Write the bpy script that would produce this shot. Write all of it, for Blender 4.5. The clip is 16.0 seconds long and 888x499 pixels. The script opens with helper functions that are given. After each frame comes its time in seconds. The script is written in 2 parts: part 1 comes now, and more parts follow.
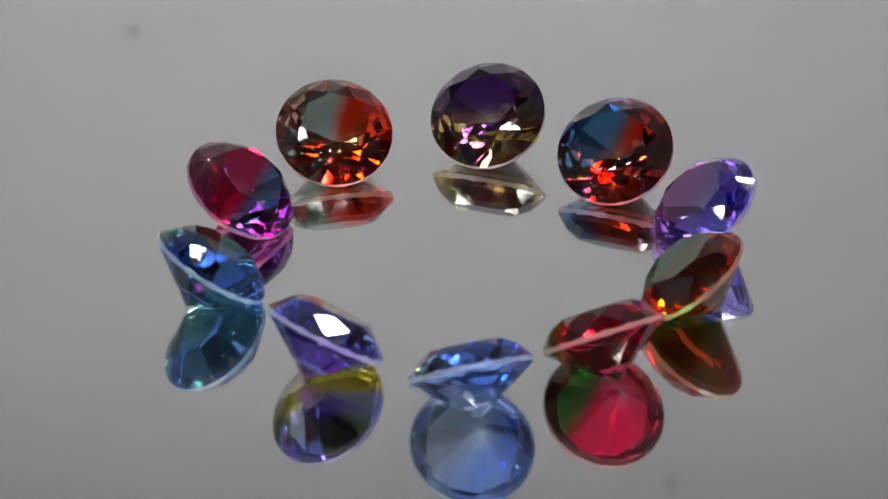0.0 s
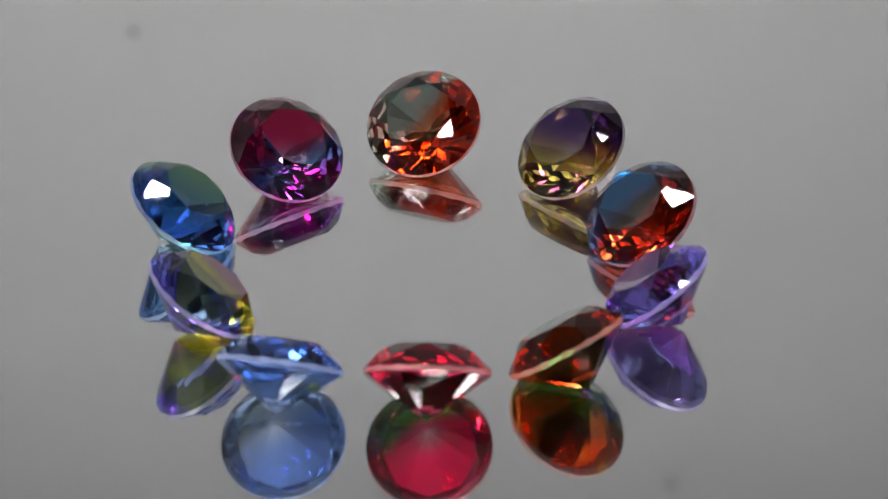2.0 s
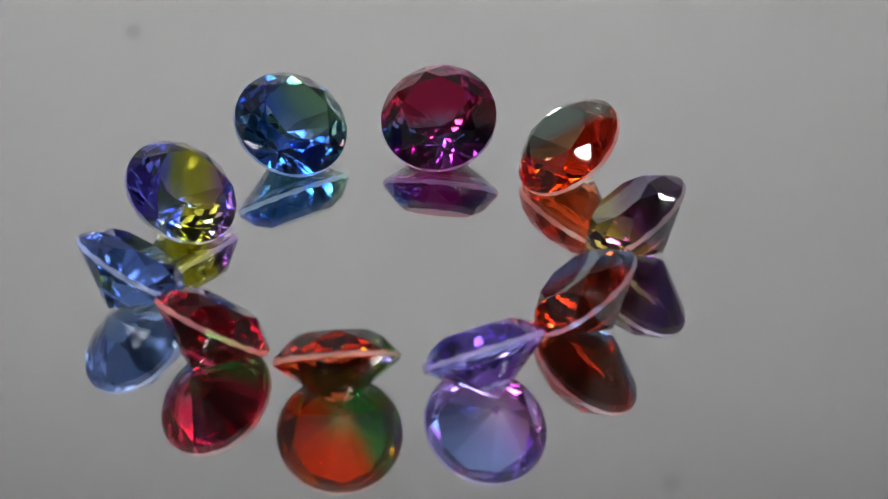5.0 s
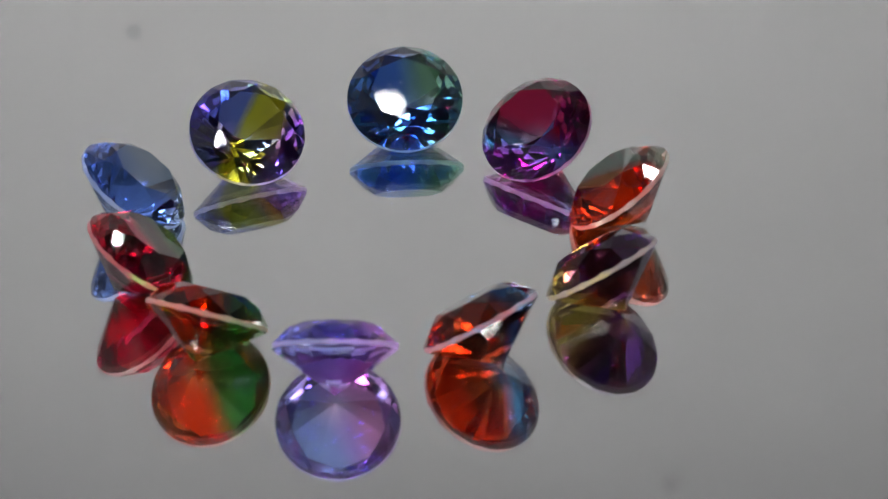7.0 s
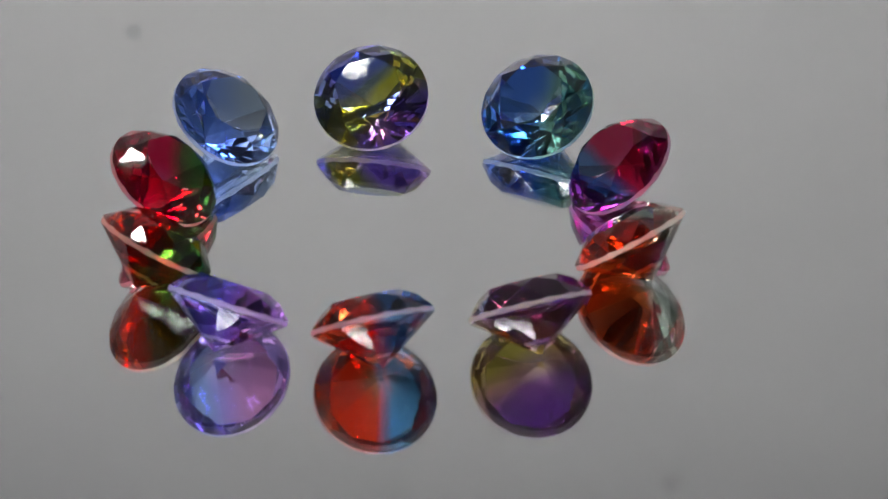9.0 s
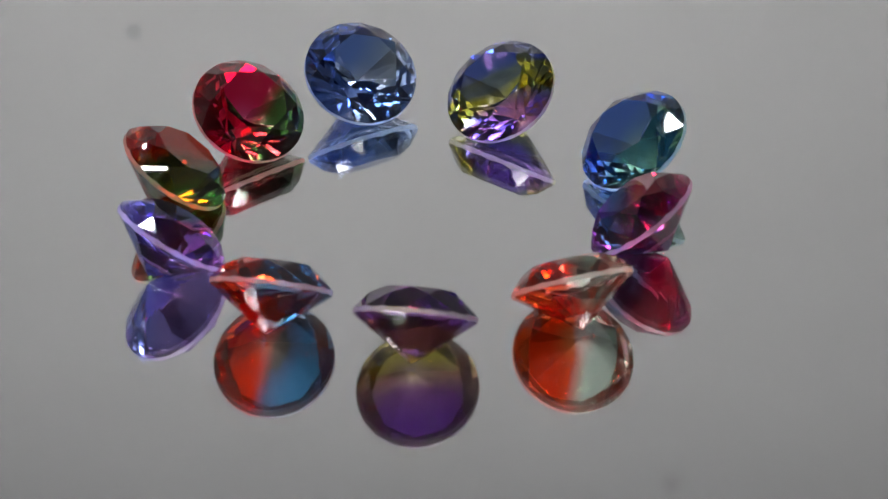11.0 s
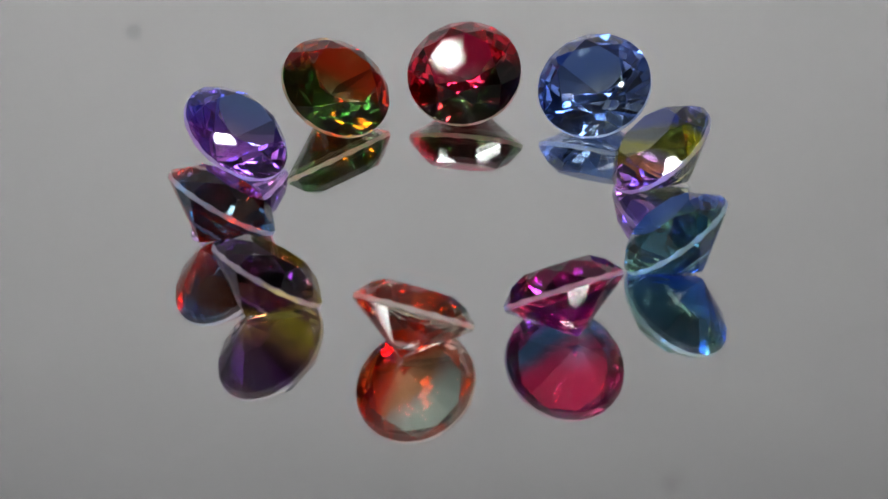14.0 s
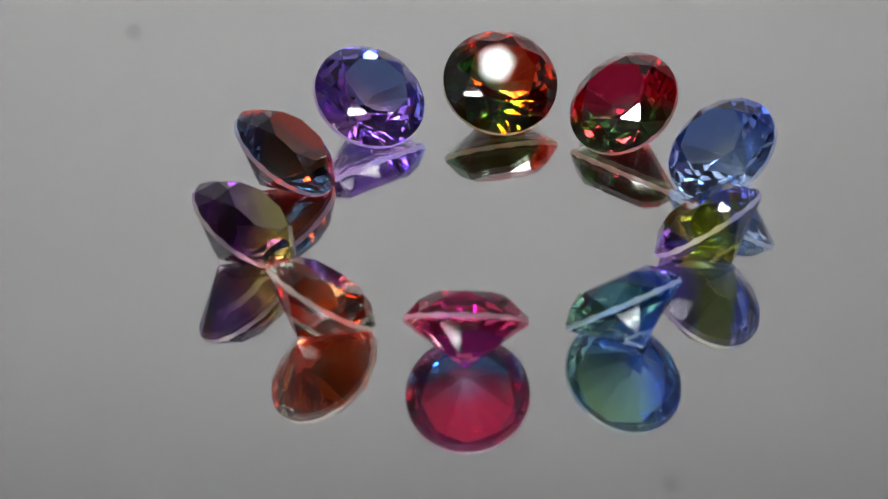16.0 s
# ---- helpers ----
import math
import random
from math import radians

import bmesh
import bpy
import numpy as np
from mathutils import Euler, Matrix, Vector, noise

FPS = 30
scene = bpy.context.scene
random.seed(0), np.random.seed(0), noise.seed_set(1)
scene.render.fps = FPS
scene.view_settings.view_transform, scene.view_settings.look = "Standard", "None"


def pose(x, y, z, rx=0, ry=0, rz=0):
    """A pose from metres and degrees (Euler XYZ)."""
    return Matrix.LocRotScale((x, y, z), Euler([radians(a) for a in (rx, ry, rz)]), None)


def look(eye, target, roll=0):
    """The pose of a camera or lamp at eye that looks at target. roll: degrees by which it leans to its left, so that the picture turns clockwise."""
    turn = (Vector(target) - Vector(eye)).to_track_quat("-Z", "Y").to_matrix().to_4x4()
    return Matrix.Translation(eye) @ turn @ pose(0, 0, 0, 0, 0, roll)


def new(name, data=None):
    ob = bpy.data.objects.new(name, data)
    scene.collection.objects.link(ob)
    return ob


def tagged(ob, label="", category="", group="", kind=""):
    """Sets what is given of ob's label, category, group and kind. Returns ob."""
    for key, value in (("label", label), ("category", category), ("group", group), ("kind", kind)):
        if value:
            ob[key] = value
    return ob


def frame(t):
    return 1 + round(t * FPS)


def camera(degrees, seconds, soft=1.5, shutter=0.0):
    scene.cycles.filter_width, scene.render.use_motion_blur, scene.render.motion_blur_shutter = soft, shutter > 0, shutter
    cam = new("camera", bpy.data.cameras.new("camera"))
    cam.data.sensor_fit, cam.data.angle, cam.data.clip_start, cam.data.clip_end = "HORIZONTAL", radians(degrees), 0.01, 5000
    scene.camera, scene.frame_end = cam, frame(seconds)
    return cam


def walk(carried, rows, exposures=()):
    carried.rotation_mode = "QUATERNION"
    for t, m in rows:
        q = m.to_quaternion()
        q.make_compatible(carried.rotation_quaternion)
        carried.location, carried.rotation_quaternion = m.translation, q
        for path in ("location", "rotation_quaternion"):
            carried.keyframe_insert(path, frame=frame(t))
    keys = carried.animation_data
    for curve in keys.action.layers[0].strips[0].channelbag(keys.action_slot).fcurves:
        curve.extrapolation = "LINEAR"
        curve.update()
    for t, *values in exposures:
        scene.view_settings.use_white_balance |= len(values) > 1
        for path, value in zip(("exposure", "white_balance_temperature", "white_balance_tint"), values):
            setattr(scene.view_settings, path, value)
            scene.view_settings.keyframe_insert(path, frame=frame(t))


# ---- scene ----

# One unit of the plan is a millimetre; the world is in metres.
MM = 0.001

# ---- camera: stands still on a tripod, looking down thirty degrees ----
cam = camera(11.138, 16.0, soft=1.35)
AIM = Vector((0.633 * MM, -0.407 * MM, 0.0))
REACH, DOWN = 377.7 * MM, radians(30.084)
EYE = AIM + REACH * Vector((0, -math.cos(DOWN), math.sin(DOWN)))
STAND = look(EYE, AIM, -1.4)
walk(cam, [(0.0, STAND), (16.0, STAND)], [(0.0, 0.0), (16.0, 0.0)])
cam.data.dof.use_dof = True
cam.data.dof.focus_distance = 0.394
cam.data.dof.aperture_fstop = 74.0

# ---- world: the dim grey room round the photo tent ----
world = bpy.data.worlds.new("world")
world.use_nodes = True
scene.world = world
world.node_tree.nodes["Background"].inputs[0].default_value = (0.5, 0.52, 0.55, 1)
world.node_tree.nodes["Background"].inputs[1].default_value = 0.9
scene.cycles.max_bounces = 24
scene.cycles.glossy_bounces = 16
scene.cycles.transmission_bounces = 20
LED_POWER = 378.0
SPOT_POWER = 45.0


# ---- materials ----
def nodes_of(name):
    m = bpy.data.materials.new(name)
    m.use_nodes = True
    t = m.node_tree
    return m, t, t.nodes["Principled BSDF"]


def add(tree, kind, **values):
    n = tree.nodes.new(kind)
    for k, v in values.items():
        n.inputs[k].default_value = v
    return n


def painted(name, colour, rough, grain, amount):
    """A matt surface with soft mottling and a fine tooth."""
    m, t, b = nodes_of(name)
    co = add(t, "ShaderNodeTexCoord")
    n1 = add(t, "ShaderNodeTexNoise", Scale=grain, Detail=6.0)
    n2 = add(t, "ShaderNodeTexNoise", Scale=grain * 60, Detail=3.0)
    t.links.new(co.outputs["Object"], n1.inputs["Vector"])
    t.links.new(co.outputs["Object"], n2.inputs["Vector"])
    ramp = add(t, "ShaderNodeValToRGB")
    ramp.color_ramp.elements[0].position, ramp.color_ramp.elements[1].position = 0.3, 0.7
    ramp.color_ramp.elements[0].color = tuple(c * (1 - amount) for c in colour[:3]) + (1,)
    ramp.color_ramp.elements[1].color = tuple(c * (1 + amount) for c in colour[:3]) + (1,)
    t.links.new(n1.outputs[0], ramp.inputs[0])
    t.links.new(ramp.outputs[0], b.inputs["Base Color"])
    bump = add(t, "ShaderNodeBump", Strength=0.15, Distance=0.0004)
    t.links.new(n2.outputs[0], bump.inputs["Height"])
    t.links.new(bump.outputs[0], b.inputs["Normal"])
    b.inputs["Roughness"].default_value = rough
    return m


M_BACKDROP = painted("grey_paper", (0.153, 0.1485, 0.1515), 0.9, 6.0, 0.02)
M_SIDE = painted("grey_lining", (0.05, 0.05, 0.052), 0.85, 7.0, 0.08)
M_DARK = painted("charcoal_lining", (0.045, 0.045, 0.048), 0.8, 9.0, 0.15)
M_TABLE = painted("black_board", (0.03, 0.03, 0.032), 0.5, 12.0, 0.2)
M_STAIN = painted("grey_stain", (0.02, 0.02, 0.02), 0.9, 40.0, 0.2)
M_FAINT = painted("faint_stain", (0.12, 0.115, 0.118), 0.9, 40.0, 0.2)
M_BASE = painted("black_plastic", (0.02, 0.02, 0.02), 0.45, 50.0, 0.2)
M_BOARD = painted("dark_circuit_board", (0.02, 0.022, 0.022), 0.6, 30.0, 0.15)


def fabric():
    """White cloth added as unseen fill: it lets part of the room's light through."""
    m, t, b = nodes_of("fill_cloth")
    co = add(t, "ShaderNodeTexCoord")
    n = add(t, "ShaderNodeTexNoise", Scale=14.0, Detail=5.0)
    t.links.new(co.outputs["Object"], n.inputs["Vector"])
    ramp = add(t, "ShaderNodeValToRGB")
    ramp.color_ramp.elements[0].color = (0.42, 0.42, 0.43, 1)
    ramp.color_ramp.elements[1].color = (0.50, 0.50, 0.51, 1)
    t.links.new(n.outputs[0], ramp.inputs[0])
    thin = add(t, "ShaderNodeBsdfTranslucent")
    t.links.new(ramp.outputs[0], thin.inputs[0])
    b.inputs["Base Color"].default_value = (0.3, 0.3, 0.3, 1)
    b.inputs["Roughness"].default_value = 0.9
    mix = add(t, "ShaderNodeMixShader")
    mix.inputs[0].default_value = 0.85
    t.links.new(b.outputs[0], mix.inputs[1])
    t.links.new(thin.outputs[0], mix.inputs[2])
    t.links.new(mix.outputs[0], t.nodes["Material Output"].inputs["Surface"])
    return m


M_CLOTH = fabric()


def mirror_material():
    m, t, b = nodes_of("mirror")
    b.inputs["Base Color"].default_value = (0.93, 0.93, 0.925, 1)
    b.inputs["Metallic"].default_value = 1.0
    co = add(t, "ShaderNodeTexCoord")
    n = add(t, "ShaderNodeTexNoise", Scale=90.0, Detail=4.0)
    r = add(t, "ShaderNodeMapRange")
    for k, v in ((1, 0.35), (2, 0.8), (3, 0.004), (4, 0.014)):
        r.inputs[k].default_value = v
    t.links.new(co.outputs["Object"], n.inputs["Vector"])
    t.links.new(n.outputs[0], r.inputs[0])
    t.links.new(r.outputs[0], b.inputs["Roughness"])
    return m


M_MIRROR = mirror_material()


def sheet_material():
    m, t, b = nodes_of("clear_glass")
    b.inputs["Base Color"].default_value = (0.97, 0.985, 0.98, 1)
    b.inputs["Roughness"].default_value = 0.0
    b.inputs["Transmission Weight"].default_value = 1.0
    b.inputs["IOR"].default_value = 1.5
    return m


M_SHEET = sheet_material()


def led_material(name, power):
    m, t, b = nodes_of(name)
    b.inputs["Base Color"].default_value = (0.9, 0.9, 0.85, 1)
    b.inputs["Emission Color"].default_value = (1.0, 0.985, 0.985, 1)
    b.inputs["Emission Strength"].default_value = power
    return m


M_LED = led_material("led_lens", LED_POWER)
M_SPOT = led_material("frosted_lens", SPOT_POWER)


def gem_materials(name, angle, stops, coat, ior=1.56):
    """Two-tone dyed glass: colour runs across the stone at the angle (0: upwards, 90: to its right side).
    Returns the polished table and pavilion, the steep crown, and the frosted girdle of the same dye."""
    made = []
    for kind in ("table", "pavilion", "crown", "girdle"):
        m, t, b = nodes_of(name + "_" + kind)
        co = add(t, "ShaderNodeTexCoord")
        sep = add(t, "ShaderNodeSeparateXYZ")
        t.links.new(co.outputs["Object"], sep.inputs[0])
        # u runs from 0 to 1 across the stone
        ax = add(t, "ShaderNodeMath")
        ax.operation = "MULTIPLY"
        ax.inputs[1].default_value = -math.cos(radians(angle)) / (10.0 * MM)
        ay = add(t, "ShaderNodeMath")
        ay.operation = "MULTIPLY_ADD"
        ay.inputs[1].default_value = math.sin(radians(angle)) / (10.0 * MM)
        t.links.new(sep.outputs[0], ax.inputs[0])
        t.links.new(sep.outputs[1], ay.inputs[0])
        t.links.new(ax.outputs[0], ay.inputs[2])
        n = add(t, "ShaderNodeTexNoise", Scale=260.0, Detail=3.0)
        t.links.new(co.outputs["Object"], n.inputs["Vector"])
        wob = add(t, "ShaderNodeMath")
        wob.operation = "MULTIPLY_ADD"
        wob.inputs[1].default_value = 0.10
        wob.inputs[2].default_value = 0.45
        t.links.new(n.outputs[0], wob.inputs[0])
        u = add(t, "ShaderNodeMath")
        u.operation = "ADD"
        t.links.new(ay.outputs[0], u.inputs[0])
        t.links.new(wob.outputs[0], u.inputs[1])
        ramp = add(t, "ShaderNodeValToRGB")
        els = ramp.color_ramp.elements
        while len(els) < len(stops):
            els.new(0.5)
        for e, (at, c) in zip(els, stops):
            e.position, e.color = at, (*c, 1)
        t.links.new(u.outputs[0], ramp.inputs[0])
        dye = ramp.outputs[0]
        if kind in ("crown", "girdle") and coat:
            # a thin coloured coat on the crown and rim
            over = add(t, "ShaderNodeMix")
            over.data_type, over.blend_type = "RGBA", "MULTIPLY"
            over.inputs[0].default_value = 1.0
            over.inputs[7].default_value = (*coat, 1)
            t.links.new(dye, over.inputs[6])
            dye = over.outputs[2]
        if kind == "girdle":
            mix = add(t, "ShaderNodeMix")
            mix.data_type = "RGBA"
            mix.inputs[0].default_value = 0.55
            mix.inputs[7].default_value = (0.7, 0.7, 0.7, 1)
            t.links.new(dye, mix.inputs[6])
            dye = mix.outputs[2]
            b.inputs["Roughness"].default_value = 0.18
            b.inputs["Transmission Weight"].default_value = 0.92
            milk = add(t, "ShaderNodeBsdfTranslucent")
            t.links.new(dye, milk.inputs[0])
            both = add(t, "ShaderNodeMixShader")
            both.inputs[0].default_value = 0.35
            t.links.new(b.outputs[0], both.inputs[1])
            t.links.new(milk.outputs[0], both.inputs[2])
            t.links.new(both.outputs[0], t.nodes["Material Output"].inputs["Surface"])
        else:
            # the crown's higher gamma paints its darkness into the dye colour
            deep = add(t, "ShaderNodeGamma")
            deep.inputs[1].default_value = DYE_GAMMA[kind]
            if kind == "pavilion":
                # the dye thins out towards the culet
                flat = add(t, "ShaderNodeVectorMath")
                flat.operation = "MULTIPLY"
                flat.inputs[1].default_value = (1, 1, 0)
                away = add(t, "ShaderNodeVectorMath")
                away.operation = "LENGTH"
                t.links.new(co.outputs["Object"], flat.inputs[0])
                t.links.new(flat.outputs[0], away.inputs[0])
                thin = add(t, "ShaderNodeMapRange")
                for k, v in ((1, 0.2 * MM), (2, 1.9 * MM), (3, 0.5), (4, DYE_GAMMA[kind])):
                    thin.inputs[k].default_value = v
                t.links.new(away.outputs["Value"], thin.inputs[0])
                t.links.new(thin.outputs[0], deep.inputs[1])
            t.links.new(dye, deep.inputs[0])
            dye = deep.outputs[0]
            b.inputs["Roughness"].default_value = 0.015 if kind == "table" else 0.0
            b.inputs["Transmission Weight"].default_value = 1.0
        t.links.new(dye, b.inputs["Base Color"])
        b.inputs["IOR"].default_value = ior
        made.append(m)
    return made


# dye gamma per facet group: light absorbed in the through-dyed stone, put into surface colour
DYE_GAMMA = {"table": 0.6, "pavilion": 1.55, "crown": 2.3}


# ---- building helpers ----
def mesh_from(name, verts, faces, material):
    me = bpy.data.meshes.new(name)
    me.from_pydata([Vector(v) for v in verts], [], faces)
    bm = bmesh.new()
    bm.from_mesh(me)
    bmesh.ops.recalc_face_normals(bm, faces=bm.faces)
    bm.to_mesh(me)
    bm.free()
    me.materials.append(material)
    return me


def box_mesh(name, lo, hi, material, bevel=0.0):
    bm = bmesh.new()
    bmesh.ops.create_cube(bm, size=1.0)
    for v in bm.verts:
        v.co = Vector([l + (h - l) * (c + 0.5) for l, h, c in zip(lo, hi, v.co)])
    if bevel:
        bmesh.ops.bevel(bm, geom=bm.edges[:], offset=bevel, segments=2, affect="EDGES")
    me = bpy.data.meshes.new(name)
    bm.to_mesh(me)
    bm.free()
    me.materials.append(material)
    return me


def turned_mesh(name, profile, material, steps=128, smooth=False):
    """A solid turned about z from (radius, height) pairs that begin and end on the axis."""
    bm = bmesh.new()
    vs = [bm.verts.new((r, 0, z)) for r, z in profile]
    es = [bm.edges.new((p, q)) for p, q in zip(vs, vs[1:])]
    bmesh.ops.spin(bm, geom=vs + es, cent=(0, 0, 0), axis=(0, 0, 1), angle=2 * math.pi, steps=steps)
    bmesh.ops.remove_doubles(bm, verts=bm.verts[:], dist=1e-6)
    bmesh.ops.recalc_face_normals(bm, faces=bm.faces)
    for f in bm.faces:
        f.smooth = smooth
    me = bpy.data.meshes.new(name)
    bm.to_mesh(me)
    bm.free()
    me.materials.append(material)
    return me


def part(name, me, parent, label=""):
    ob = new(name, me)
    ob.parent = parent
    return tagged(ob, label)


# ---- the photo box: grey back wall, unseen dark lining added for contrast in the stones ----
BACK, FRONT, SIDE, ROOF, FLOOR = 0.513, -0.62, 0.45, 0.41, -0.034
BEND, BEND_Y = 0.32, 0.18
CLOTH_Y = 0.20


def photo_box():
    t = 0.012
    # the paper runs along the floor behind the turntable and sweeps up in one curve
    line = [(BEND_Y + BEND * math.sin(q), FLOOR + 0.004 + BEND * (1 - math.cos(q))) for q in [radians(90 * k / 40) for k in range(41)]]
    line.append((BEND_Y + BEND, ROOF - 0.002))
    verts = [(x, y, z) for x in (-SIDE, SIDE) for y, z in line]
    verts += [(x, min(y + t, BACK), max(z - 0.003, FLOOR + 0.0005)) for x in (-SIDE, SIDE) for y, z in line]
    n = len(line)
    faces = []
    for i in range(n - 1):
        faces += [(i, i + 1, n + i + 1, n + i), (2 * n + i, 3 * n + i, 3 * n + i + 1, 2 * n + i + 1),
                  (i, 2 * n + i, 2 * n + i + 1, i + 1), (n + i, n + i + 1, 3 * n + i + 1, 3 * n + i)]
    faces += [(0, n, 3 * n, 2 * n), (n - 1, 3 * n - 1, 4 * n - 1, 2 * n - 1)]
    me = mesh_from("backdrop", verts, faces, M_BACKDROP)
    for f in me.polygons:
        f.use_smooth = len(f.vertices) == 4 and abs(f.normal.x) < 0.5
    tagged(new("backdrop", me), "plain matt grey paper sweep behind the turntable", "backdrop", kind="structure")
    tagged(new("wall_back", box_mesh("wall_back", (-SIDE, BACK + 0.001, FLOOR), (SIDE, BACK + t, ROOF), M_DARK)),
           "dark charcoal back wall behind the paper sweep", "wall", kind="structure")
    tagged(new("wall_front", box_mesh("wall_front", (-SIDE, FRONT - t, FLOOR), (SIDE, FRONT, ROOF), M_DARK)),
           "dark charcoal lining behind the camera", "wall", kind="structure")
    for s, n in ((-1, "wall_west"), (1, "wall_east")):
        x0, x1 = sorted((s * SIDE, s * (SIDE + t)))
        tagged(new(n, box_mesh(n, (x0, FRONT - t, FLOOR), (x1, BACK + t, ROOF), M_SIDE)),
               "grey side lining of the photo box", "wall", kind="structure")
    # dark lining overhead; an added thin cloth strip behind the lamp lets room light fill the stones
    tagged(new("ceiling", box_mesh("ceiling", (-SIDE - t, FRONT - t, ROOF), (SIDE + t, CLOTH_Y, ROOF + t), M_DARK)),
           "unseen dark charcoal lining added over the turntable", "ceiling", kind="structure")
    strip = mesh_from("skylight", [(-SIDE - t, CLOTH_Y, ROOF + 0.002), (SIDE + t, CLOTH_Y, ROOF + 0.002), (SIDE + t, BACK + t, ROOF + 0.002), (-SIDE - t, BACK + t, ROOF + 0.002)],
                      [(0, 1, 2, 3)], M_CLOTH)
    tagged(new("skylight", strip), "unseen thin white cloth strip added as fill light", "skylight", kind="structure")
    tagged(new("floor", box_mesh("floor", (-SIDE - t, FRONT - t, FLOOR - t), (SIDE + t, BACK + t, FLOOR), M_TABLE)),
           "black board on which the turntable stands", "floor", kind="structure")


photo_box()


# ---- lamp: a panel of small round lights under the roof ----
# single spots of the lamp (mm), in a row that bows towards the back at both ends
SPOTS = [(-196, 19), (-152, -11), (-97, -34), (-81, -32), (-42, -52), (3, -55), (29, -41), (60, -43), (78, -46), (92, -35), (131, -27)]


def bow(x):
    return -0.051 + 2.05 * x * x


def led_panel():
    top = tagged(new("led_panel"), "dark lamp panel with rows of bright white LEDs", "lamp")
    top.location = (-0.05, -0.09, ROOF)
    pitch, deep, nx, ny = 0.034, 0.030, 17, 17
    w, d = nx * pitch / 2, ny * deep / 2
    part("board", box_mesh("board", (-w, -d, -0.004), (w, d, -0.0002), M_BOARD, 0.0008), top)
    # each strip is a short bar under a frosted cover
    lens = box_mesh("led_strip", (-0.013, -0.0011, -0.00452), (0.013, 0.0011, -0.0041), M_LED)
    for i in range(nx):
        for j in range(ny):
            x, y = (i - (nx - 1) / 2 + 0.25 * (j % 2)) * pitch, (j - (ny - 1) / 2) * deep
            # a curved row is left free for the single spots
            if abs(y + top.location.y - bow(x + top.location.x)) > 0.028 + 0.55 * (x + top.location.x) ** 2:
                part("led_strip", lens, top, "short white LED strip under a frosted cover").location = (x, y, 0)
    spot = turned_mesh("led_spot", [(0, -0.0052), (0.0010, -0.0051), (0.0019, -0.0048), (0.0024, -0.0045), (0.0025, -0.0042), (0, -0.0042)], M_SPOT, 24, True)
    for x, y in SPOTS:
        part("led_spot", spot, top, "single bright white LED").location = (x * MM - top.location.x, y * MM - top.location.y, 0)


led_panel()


# ---- turntable ----
SHEET = 0.0007


def turntable():
    top = tagged(new("turntable"), "slowly turning round turntable topped with a clean mirror", "turntable")
    top.location = (0, 0, FLOOR)
    h = -FLOOR
    part("glass_sheet", turned_mesh("glass_sheet", [(0, h - SHEET), (0.1448, h - SHEET), (0.145, h - SHEET + 0.0002), (0.145, h - 0.0002), (0.1448, h), (0, h)], M_SHEET), top,
         "thin clear glass over the silvering")
    b = h - SHEET - 0.00003
    part("mirror_disc", turned_mesh("mirror_disc", [(0, h - 0.004), (0.1445, h - 0.004), (0.145, h - 0.0035), (0.145, b - 0.0003), (0.1445, b), (0, b)], M_MIRROR), top,
         "spotless silver mirror disc")
    part("base", turned_mesh("base", [(0, 0.0), (0.128, 0.0), (0.130, 0.002), (0.132, h - 0.006), (0.130, h - 0.0042), (0, h - 0.0042)], M_BASE), top,
         "black plastic drum")
    return top


TURNTABLE = turntable()


# ---- the stones ----
RAD, GIRDLE, TABLE_R, TILT = 5.0, 0.52, 2.95, 36.0
STAR_R, LOWER_R = 3.95, 1.05
LIFT = (RAD * math.sin(radians(TILT)) + GIRDLE / 2 * math.cos(radians(TILT)) + 0.015) * MM


def polar(r, deg, z):
    return Vector((r * math.cos(radians(deg)), r * math.sin(radians(deg)), z))


def plane_z(a, b, c, x, y):
    n = (b - a).cross(c - a)
    return a.z - (n.x * (x - a.x) + n.y * (y - a.y)) / n.z


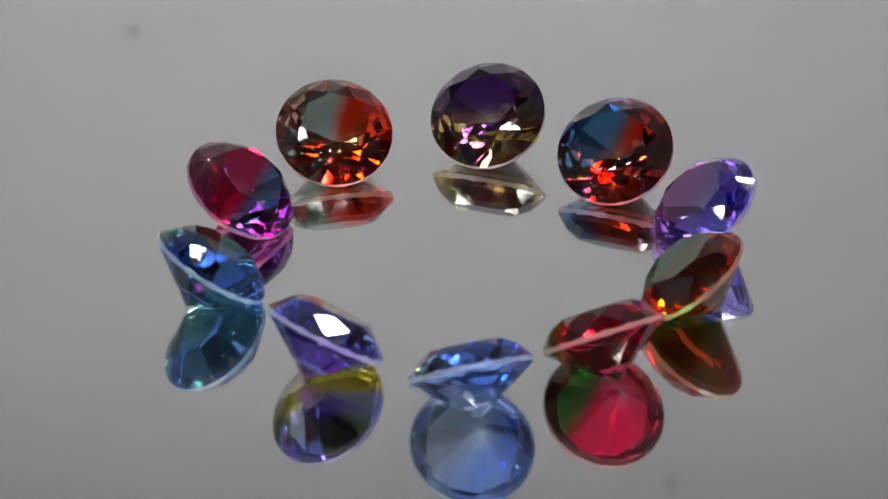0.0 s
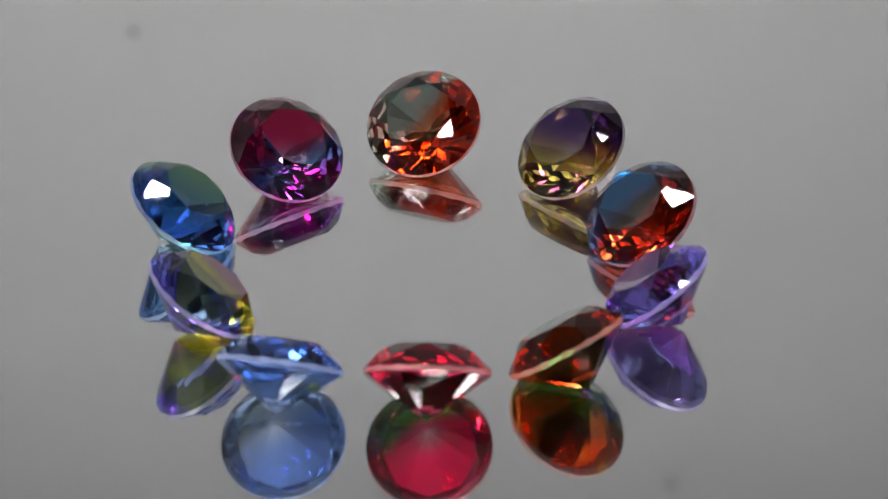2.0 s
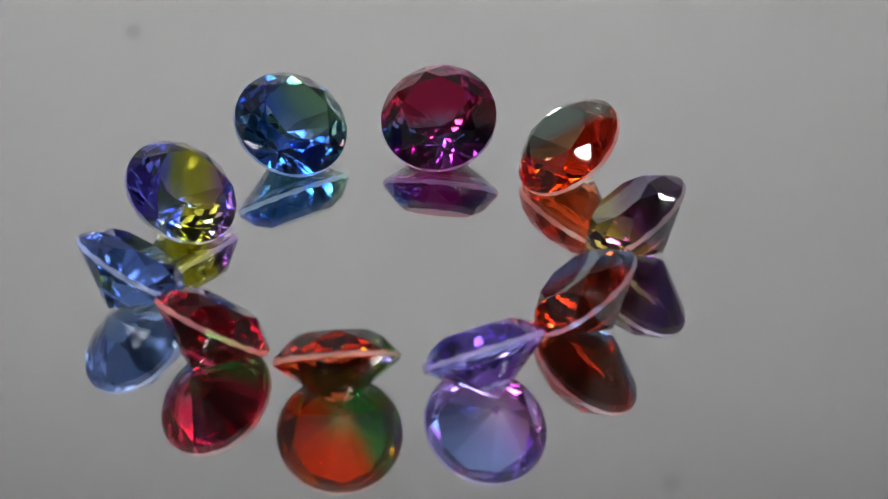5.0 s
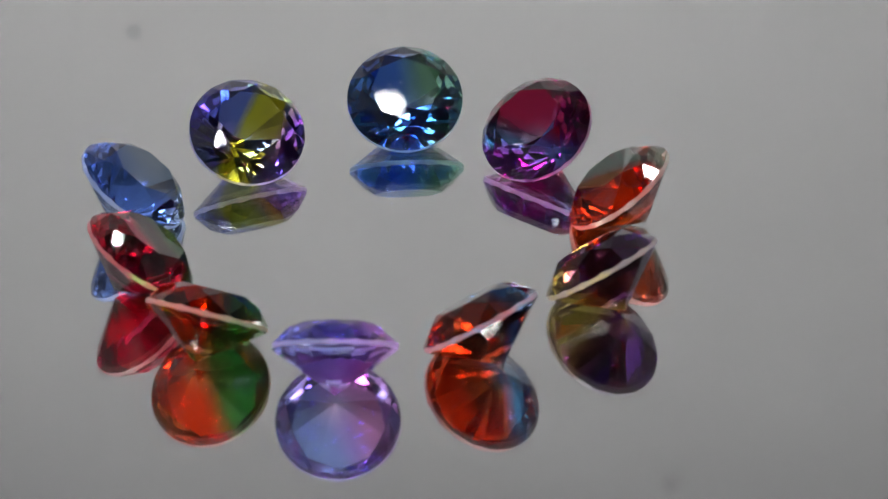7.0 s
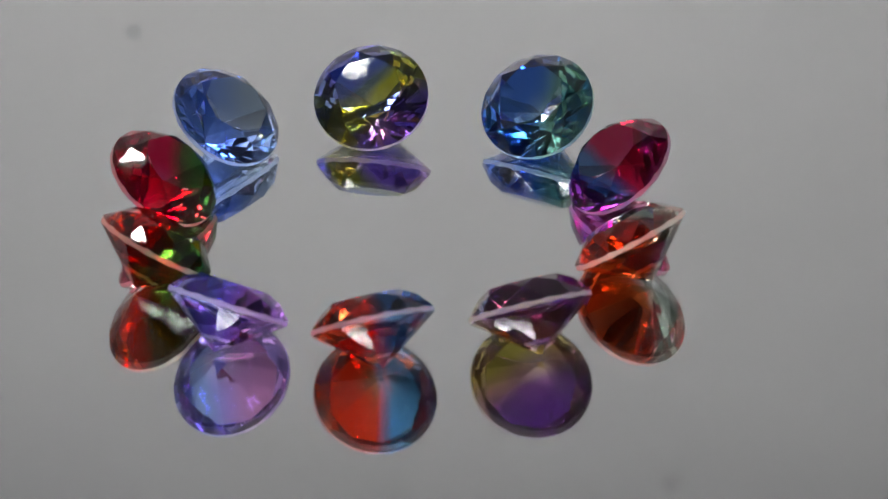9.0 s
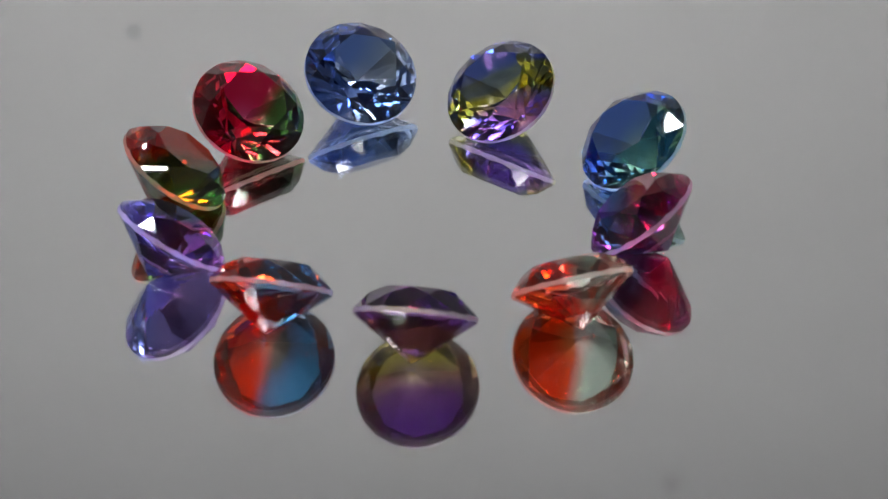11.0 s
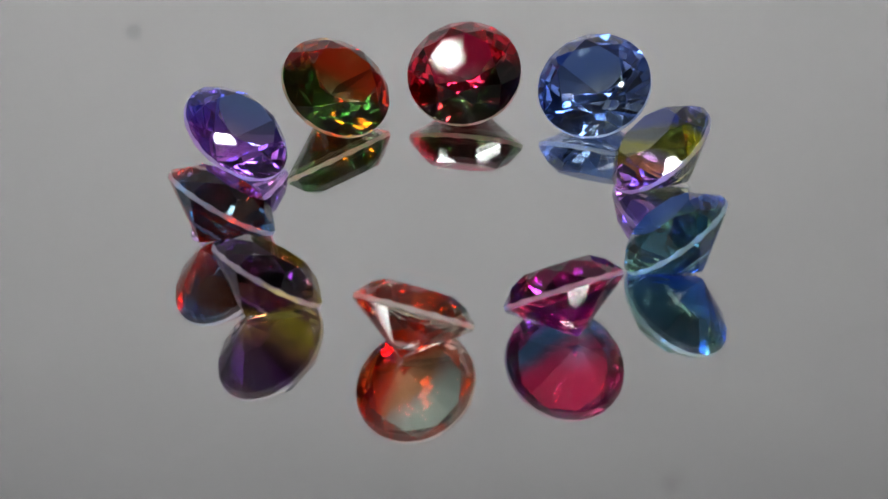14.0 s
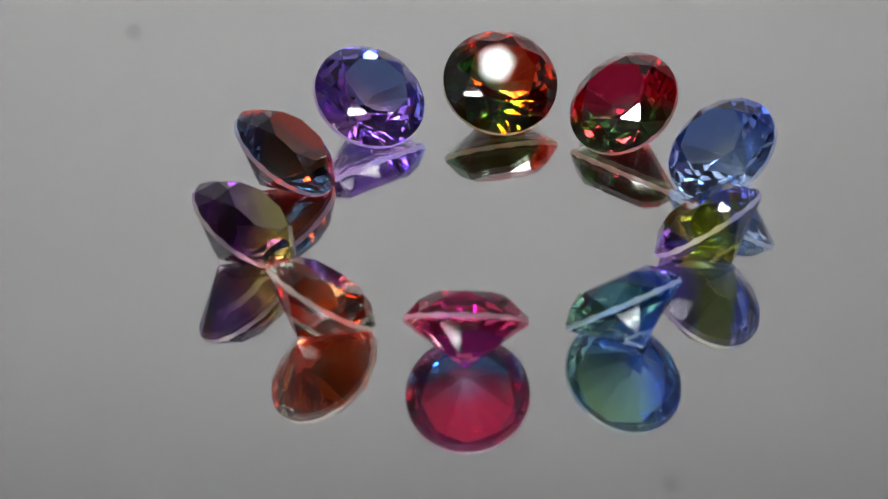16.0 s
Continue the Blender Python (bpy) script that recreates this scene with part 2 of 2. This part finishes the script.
def stone_meshes(clear, glass, steep, frost, crown_h):
    """Table, crown, girdle and pavilion of a round brilliant cut, in metres."""
    tan_c = (crown_h - GIRDLE / 2) / (RAD - TABLE_R)
    tan_p = math.tan(radians(TILT))
    c8 = math.cos(radians(22.5))
    up, low = GIRDLE / 2, -GIRDLE / 2
    star = [polar(STAR_R, 45 * k + 22.5, crown_h - (STAR_R * c8 - TABLE_R) * tan_c) for k in range(8)]
    tab = [polar(TABLE_R, 45 * k, crown_h) for k in range(8)]
    deep = [polar(LOWER_R, 45 * k + 22.5, low - (RAD - LOWER_R * c8) * tan_p) for k in range(8)]
    culet = Vector((0, 0, low - RAD * tan_p))
    sub = 4
    rim_up, rim_low = [], []
    for k in range(16):
        tip, bot = star[k // 2], deep[k // 2]
        a, b = 22.5 * k, 22.5 * (k + 1)
        for j in range(sub):
            q = polar(RAD, a + (b - a) * j / sub, 0)
            rim_up.append(Vector((q.x, q.y, plane_z(tip, polar(RAD, a, up), polar(RAD, b, up), q.x, q.y))))
            rim_low.append(Vector((q.x, q.y, plane_z(bot, polar(RAD, a, low), polar(RAD, b, low), q.x, q.y))))
    n = len(rim_up)
    cv = rim_up + star + tab
    cf = []
    for k in range(8):
        s0, s1, t0, t1 = n + k, n + (k - 1) % 8, n + 8 + k, n + 8 + (k + 1) % 8
        cf.append((t0, s1, 2 * sub * k, s0))
        cf.append((t0, s0, t1))
        for half in (0, 1):
            first = (2 * k + half) * sub
            cf.append((s0, *[(first + j) % n for j in range(sub + 1)]))
    pv = rim_low + deep + [culet]
    pf = []
    for k in range(8):
        d0, d1 = n + k, n + (k - 1) % 8
        pf.append((n + 8, d1, 2 * sub * k, d0))
        for half in (0, 1):
            first = (2 * k + half) * sub
            pf.append((d0, *[(first + j) % n for j in range(sub + 1)]))
    gv = rim_up + rim_low
    gf = [(i, (i + 1) % n, n + (i + 1) % n, n + i) for i in range(n)]

    def outward(name, verts, faces, mat):
        me = bpy.data.meshes.new(name)
        mid = Vector((0, 0, 0))
        right = []
        for f in faces:
            p = [verts[i] for i in f]
            nn = (p[1] - p[0]).cross(p[2] - p[0])
            right.append(tuple(f) if nn.dot(sum(p, Vector()) / len(p) - mid) > 0 else tuple(reversed(f)))
        me.from_pydata([v * MM for v in verts], [], right)
        me.materials.append(mat)
        return me

    return (("table_facet", outward("table_facet", tab, [tuple(range(8))], clear)),
            ("crown", outward("crown", cv, cf, steep)),
            ("girdle", outward("girdle", gv, gf, frost)),
            ("pavilion", outward("pavilion", pv, pf, glass)))


# place on the disc (mm), heading of the table, crown height (mm), angle of the dye, dye stops, label, coat on the crown
STONES = [
    ((11.98, 11.30), 219.3, 2.1, -12, [(0.32, (0.68, 0.57, 0.13)), (0.47, (0.44, 0.23, 0.22)), (0.62, (0.11, 0.03, 0.24))],
     "round faceted glass gem, dark purple fading to olive yellow"),
    ((-0.62, 15.93), 248.6, 1.9, 110, [(0.44, (0.50, 0.60, 0.52)), (0.57, (0.88, 0.045, 0.005))],
     "round faceted glass gem, smoky grey and orange"),
    ((-12.19, 11.61), 306.2, 2.12, -5, [(0.14, (0.52, 0.12, 0.76)), (0.24, (0.14, 0.30, 0.56)), (0.36, (0.14, 0.27, 0.52)), (0.48, (0.70, 0.04, 0.13))],
     "round faceted glass gem, raspberry pink, blue and violet", (0.72, 0.85, 1.0)),
    ((-20.36, 1.84), 349.9, 2.12, 80, [(0.48, (0.10, 0.25, 0.80)), (0.70, (0.31, 0.57, 0.35))],
     "round faceted glass gem, blue fading to sea green"),
    ((-17.91, -12.48), 8.0, 2.12, 130, [(0.39, (0.18, 0.26, 0.72)), (0.47, (0.70, 0.69, 0.06)), (0.71, (0.72, 0.64, 0.08)), (0.84, (0.62, 0.26, 0.74))],
     "round faceted glass gem, blue, lemon yellow and violet bands"),
    ((-11.12, -23.37), 76.4, 2.0, 130, [(0.40, (0.21, 0.35, 0.83)), (0.70, (0.47, 0.58, 0.69))],
     "round faceted glass gem, cornflower blue fading to slate"),
    ((0.44, -24.60), 87.0, 2.1, -30, [(0.18, (0.06, 0.27, 0.06)), (0.33, (0.09, 0.24, 0.06)), (0.46, (0.84, 0.02, 0.10))],
     "round faceted glass gem, ruby pink with green"),
    ((11.27, -20.98), 141.8, 2.1, 55, [(0.38, (0.06, 0.30, 0.06)), (0.54, (0.76, 0.05, 0.008))],
     "round faceted glass gem, bottle green and orange red"),
    ((18.54, -11.97), 165.8, 1.9, 60, [(0.35, (0.78, 0.36, 0.74)), (0.50, (0.46, 0.33, 0.84)), (0.66, (0.30, 0.42, 0.82))],
     "round faceted glass gem, violet, pink and slate blue", (0.85, 0.72, 1.0)),
    ((17.64, -0.04), 216.9, 2.02, 100, [(0.42, (0.08, 0.28, 0.52)), (0.56, (0.84, 0.04, 0.007))],
     "round faceted glass gem, steel blue and fiery orange red"),
]


def gemstone(spot, heading, crown_h, angle, stops, label, coat=None):
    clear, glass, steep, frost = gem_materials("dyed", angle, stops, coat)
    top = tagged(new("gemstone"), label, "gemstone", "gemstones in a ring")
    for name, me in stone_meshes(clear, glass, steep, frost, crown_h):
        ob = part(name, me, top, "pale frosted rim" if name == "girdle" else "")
        ob.matrix_basis = pose(0, 0, 0, 0, TILT, 0)
        ob.location = (0, 0, LIFT)
    return top


GEMS = [(gemstone(*s), s[0], s[1]) for s in STONES]

# ---- two faint stains on the paper sweep, seen in the mirror ----
def wall_stain(x, z, r, material):
    rim, back = [], []
    for k in range(24):
        a = 2 * math.pi * k / 24
        q = r * (1 + 0.25 * noise.noise(Vector((math.cos(a), math.sin(a), x * 50))))
        px, pz = x + q * math.cos(a), z + q * math.sin(a)
        bend = BEND + FLOOR + 0.004 - pz
        py = BEND_Y + math.sqrt(BEND ** 2 - max(bend, 0.0) ** 2)
        rim.append((px, py - 0.0008, pz))
        back.append((px, py + 0.0002, pz))
    n = len(rim)
    faces = [tuple(range(n)), tuple(reversed(range(n, 2 * n)))] + [(i, (i + 1) % n, n + (i + 1) % n, n + i) for i in range(n)]
    ob = new("paper_stain", mesh_from("paper_stain", rim + back, faces, material))
    return tagged(ob, "tiny dark stain on the grey paper sweep", "stain")


wall_stain(-0.06100, 0.23339, 0.0008, M_STAIN)
wall_stain(0.04880, 0.34883, 0.0016, M_FAINT)


# ---- movement: the disc turns clockwise with a slight wobble and carries the stones ----
# seconds, turn in degrees, drift in mm
TURN = [(0, 30.64, 0.13, 1.06), (0.5, 22.68, 0.02, 0.56), (1, 14.52, -0.34, 0.12), (1.5, 6.53, -0.59, -0.12), (2, -1.56, -0.66, -0.25), (2.5, -9.23, -0.42, -0.26),
        (3, -17.01, -0.06, -0.24), (3.5, -24.7, 0.13, -0.26), (4, -32.75, -0.02, -0.29), (6.5, -70.54, 0.1, -0.02), (7, -78.38, -0.13, -0.11), (7.5, -85.66, 0.02, -0.26), (8, -93.55, 0.06, -0.49), (8.5, -101.29, 0.46, -0.44),
        (9, -109.03, 0.61, -0.35), (9.5, -116.51, 0.61, -0.26), (10, -124.42, 0.62, -0.14), (12.5, -163.58, -0.51, 0.43), (13, -171.93, -0.52, 0.44),
        (13.5, -179.93, -0.46, 0.39), (14, -188.13, -0.26, 0.29), (14.5, -196.33, 0.06, 0.13), (15, -204.57, 0.29, -0.06), (15.5, -212.57, 0.37, -0.24), (16, -220.94, 0.65, -0.40)]


def turned(t):
    """Turn and drift at t seconds, smooth through the rows of TURN."""
    k = max(i for i in range(len(TURN) - 1) if TURN[i][0] <= t)

    def slope(i, c):
        a, b = max(i - 1, 0), min(i + 1, len(TURN) - 1)
        return (TURN[b][c] - TURN[a][c]) / (TURN[b][0] - TURN[a][0])

    h = TURN[k + 1][0] - TURN[k][0]
    s = (t - TURN[k][0]) / h
    out = []
    for c in (1, 2, 3):
        out.append((2 * s ** 3 - 3 * s ** 2 + 1) * TURN[k][c] + (s ** 3 - 2 * s ** 2 + s) * h * slope(k, c)
                   + (3 * s ** 2 - 2 * s ** 3) * TURN[k + 1][c] + (s ** 3 - s ** 2) * h * slope(k + 1, c))
    return out


def motions():
    times = [i * 0.2 for i in range(81)]
    states = [(t, *turned(min(t, 15.999))) for t in times]
    walk(TURNTABLE, [(t, pose(dx * MM, dy * MM, FLOOR, 0, 0, a)) for t, a, dx, dy in states])
    for ob, (x, y), heading in GEMS:
        rows = []
        for t, a, dx, dy in states:
            c, s = math.cos(radians(a)), math.sin(radians(a))
            rows.append((t, pose((x * c - y * s + dx) * MM, (x * s + y * c + dy) * MM, 0, 0, 0, heading + a)))
        walk(ob, rows)


motions()
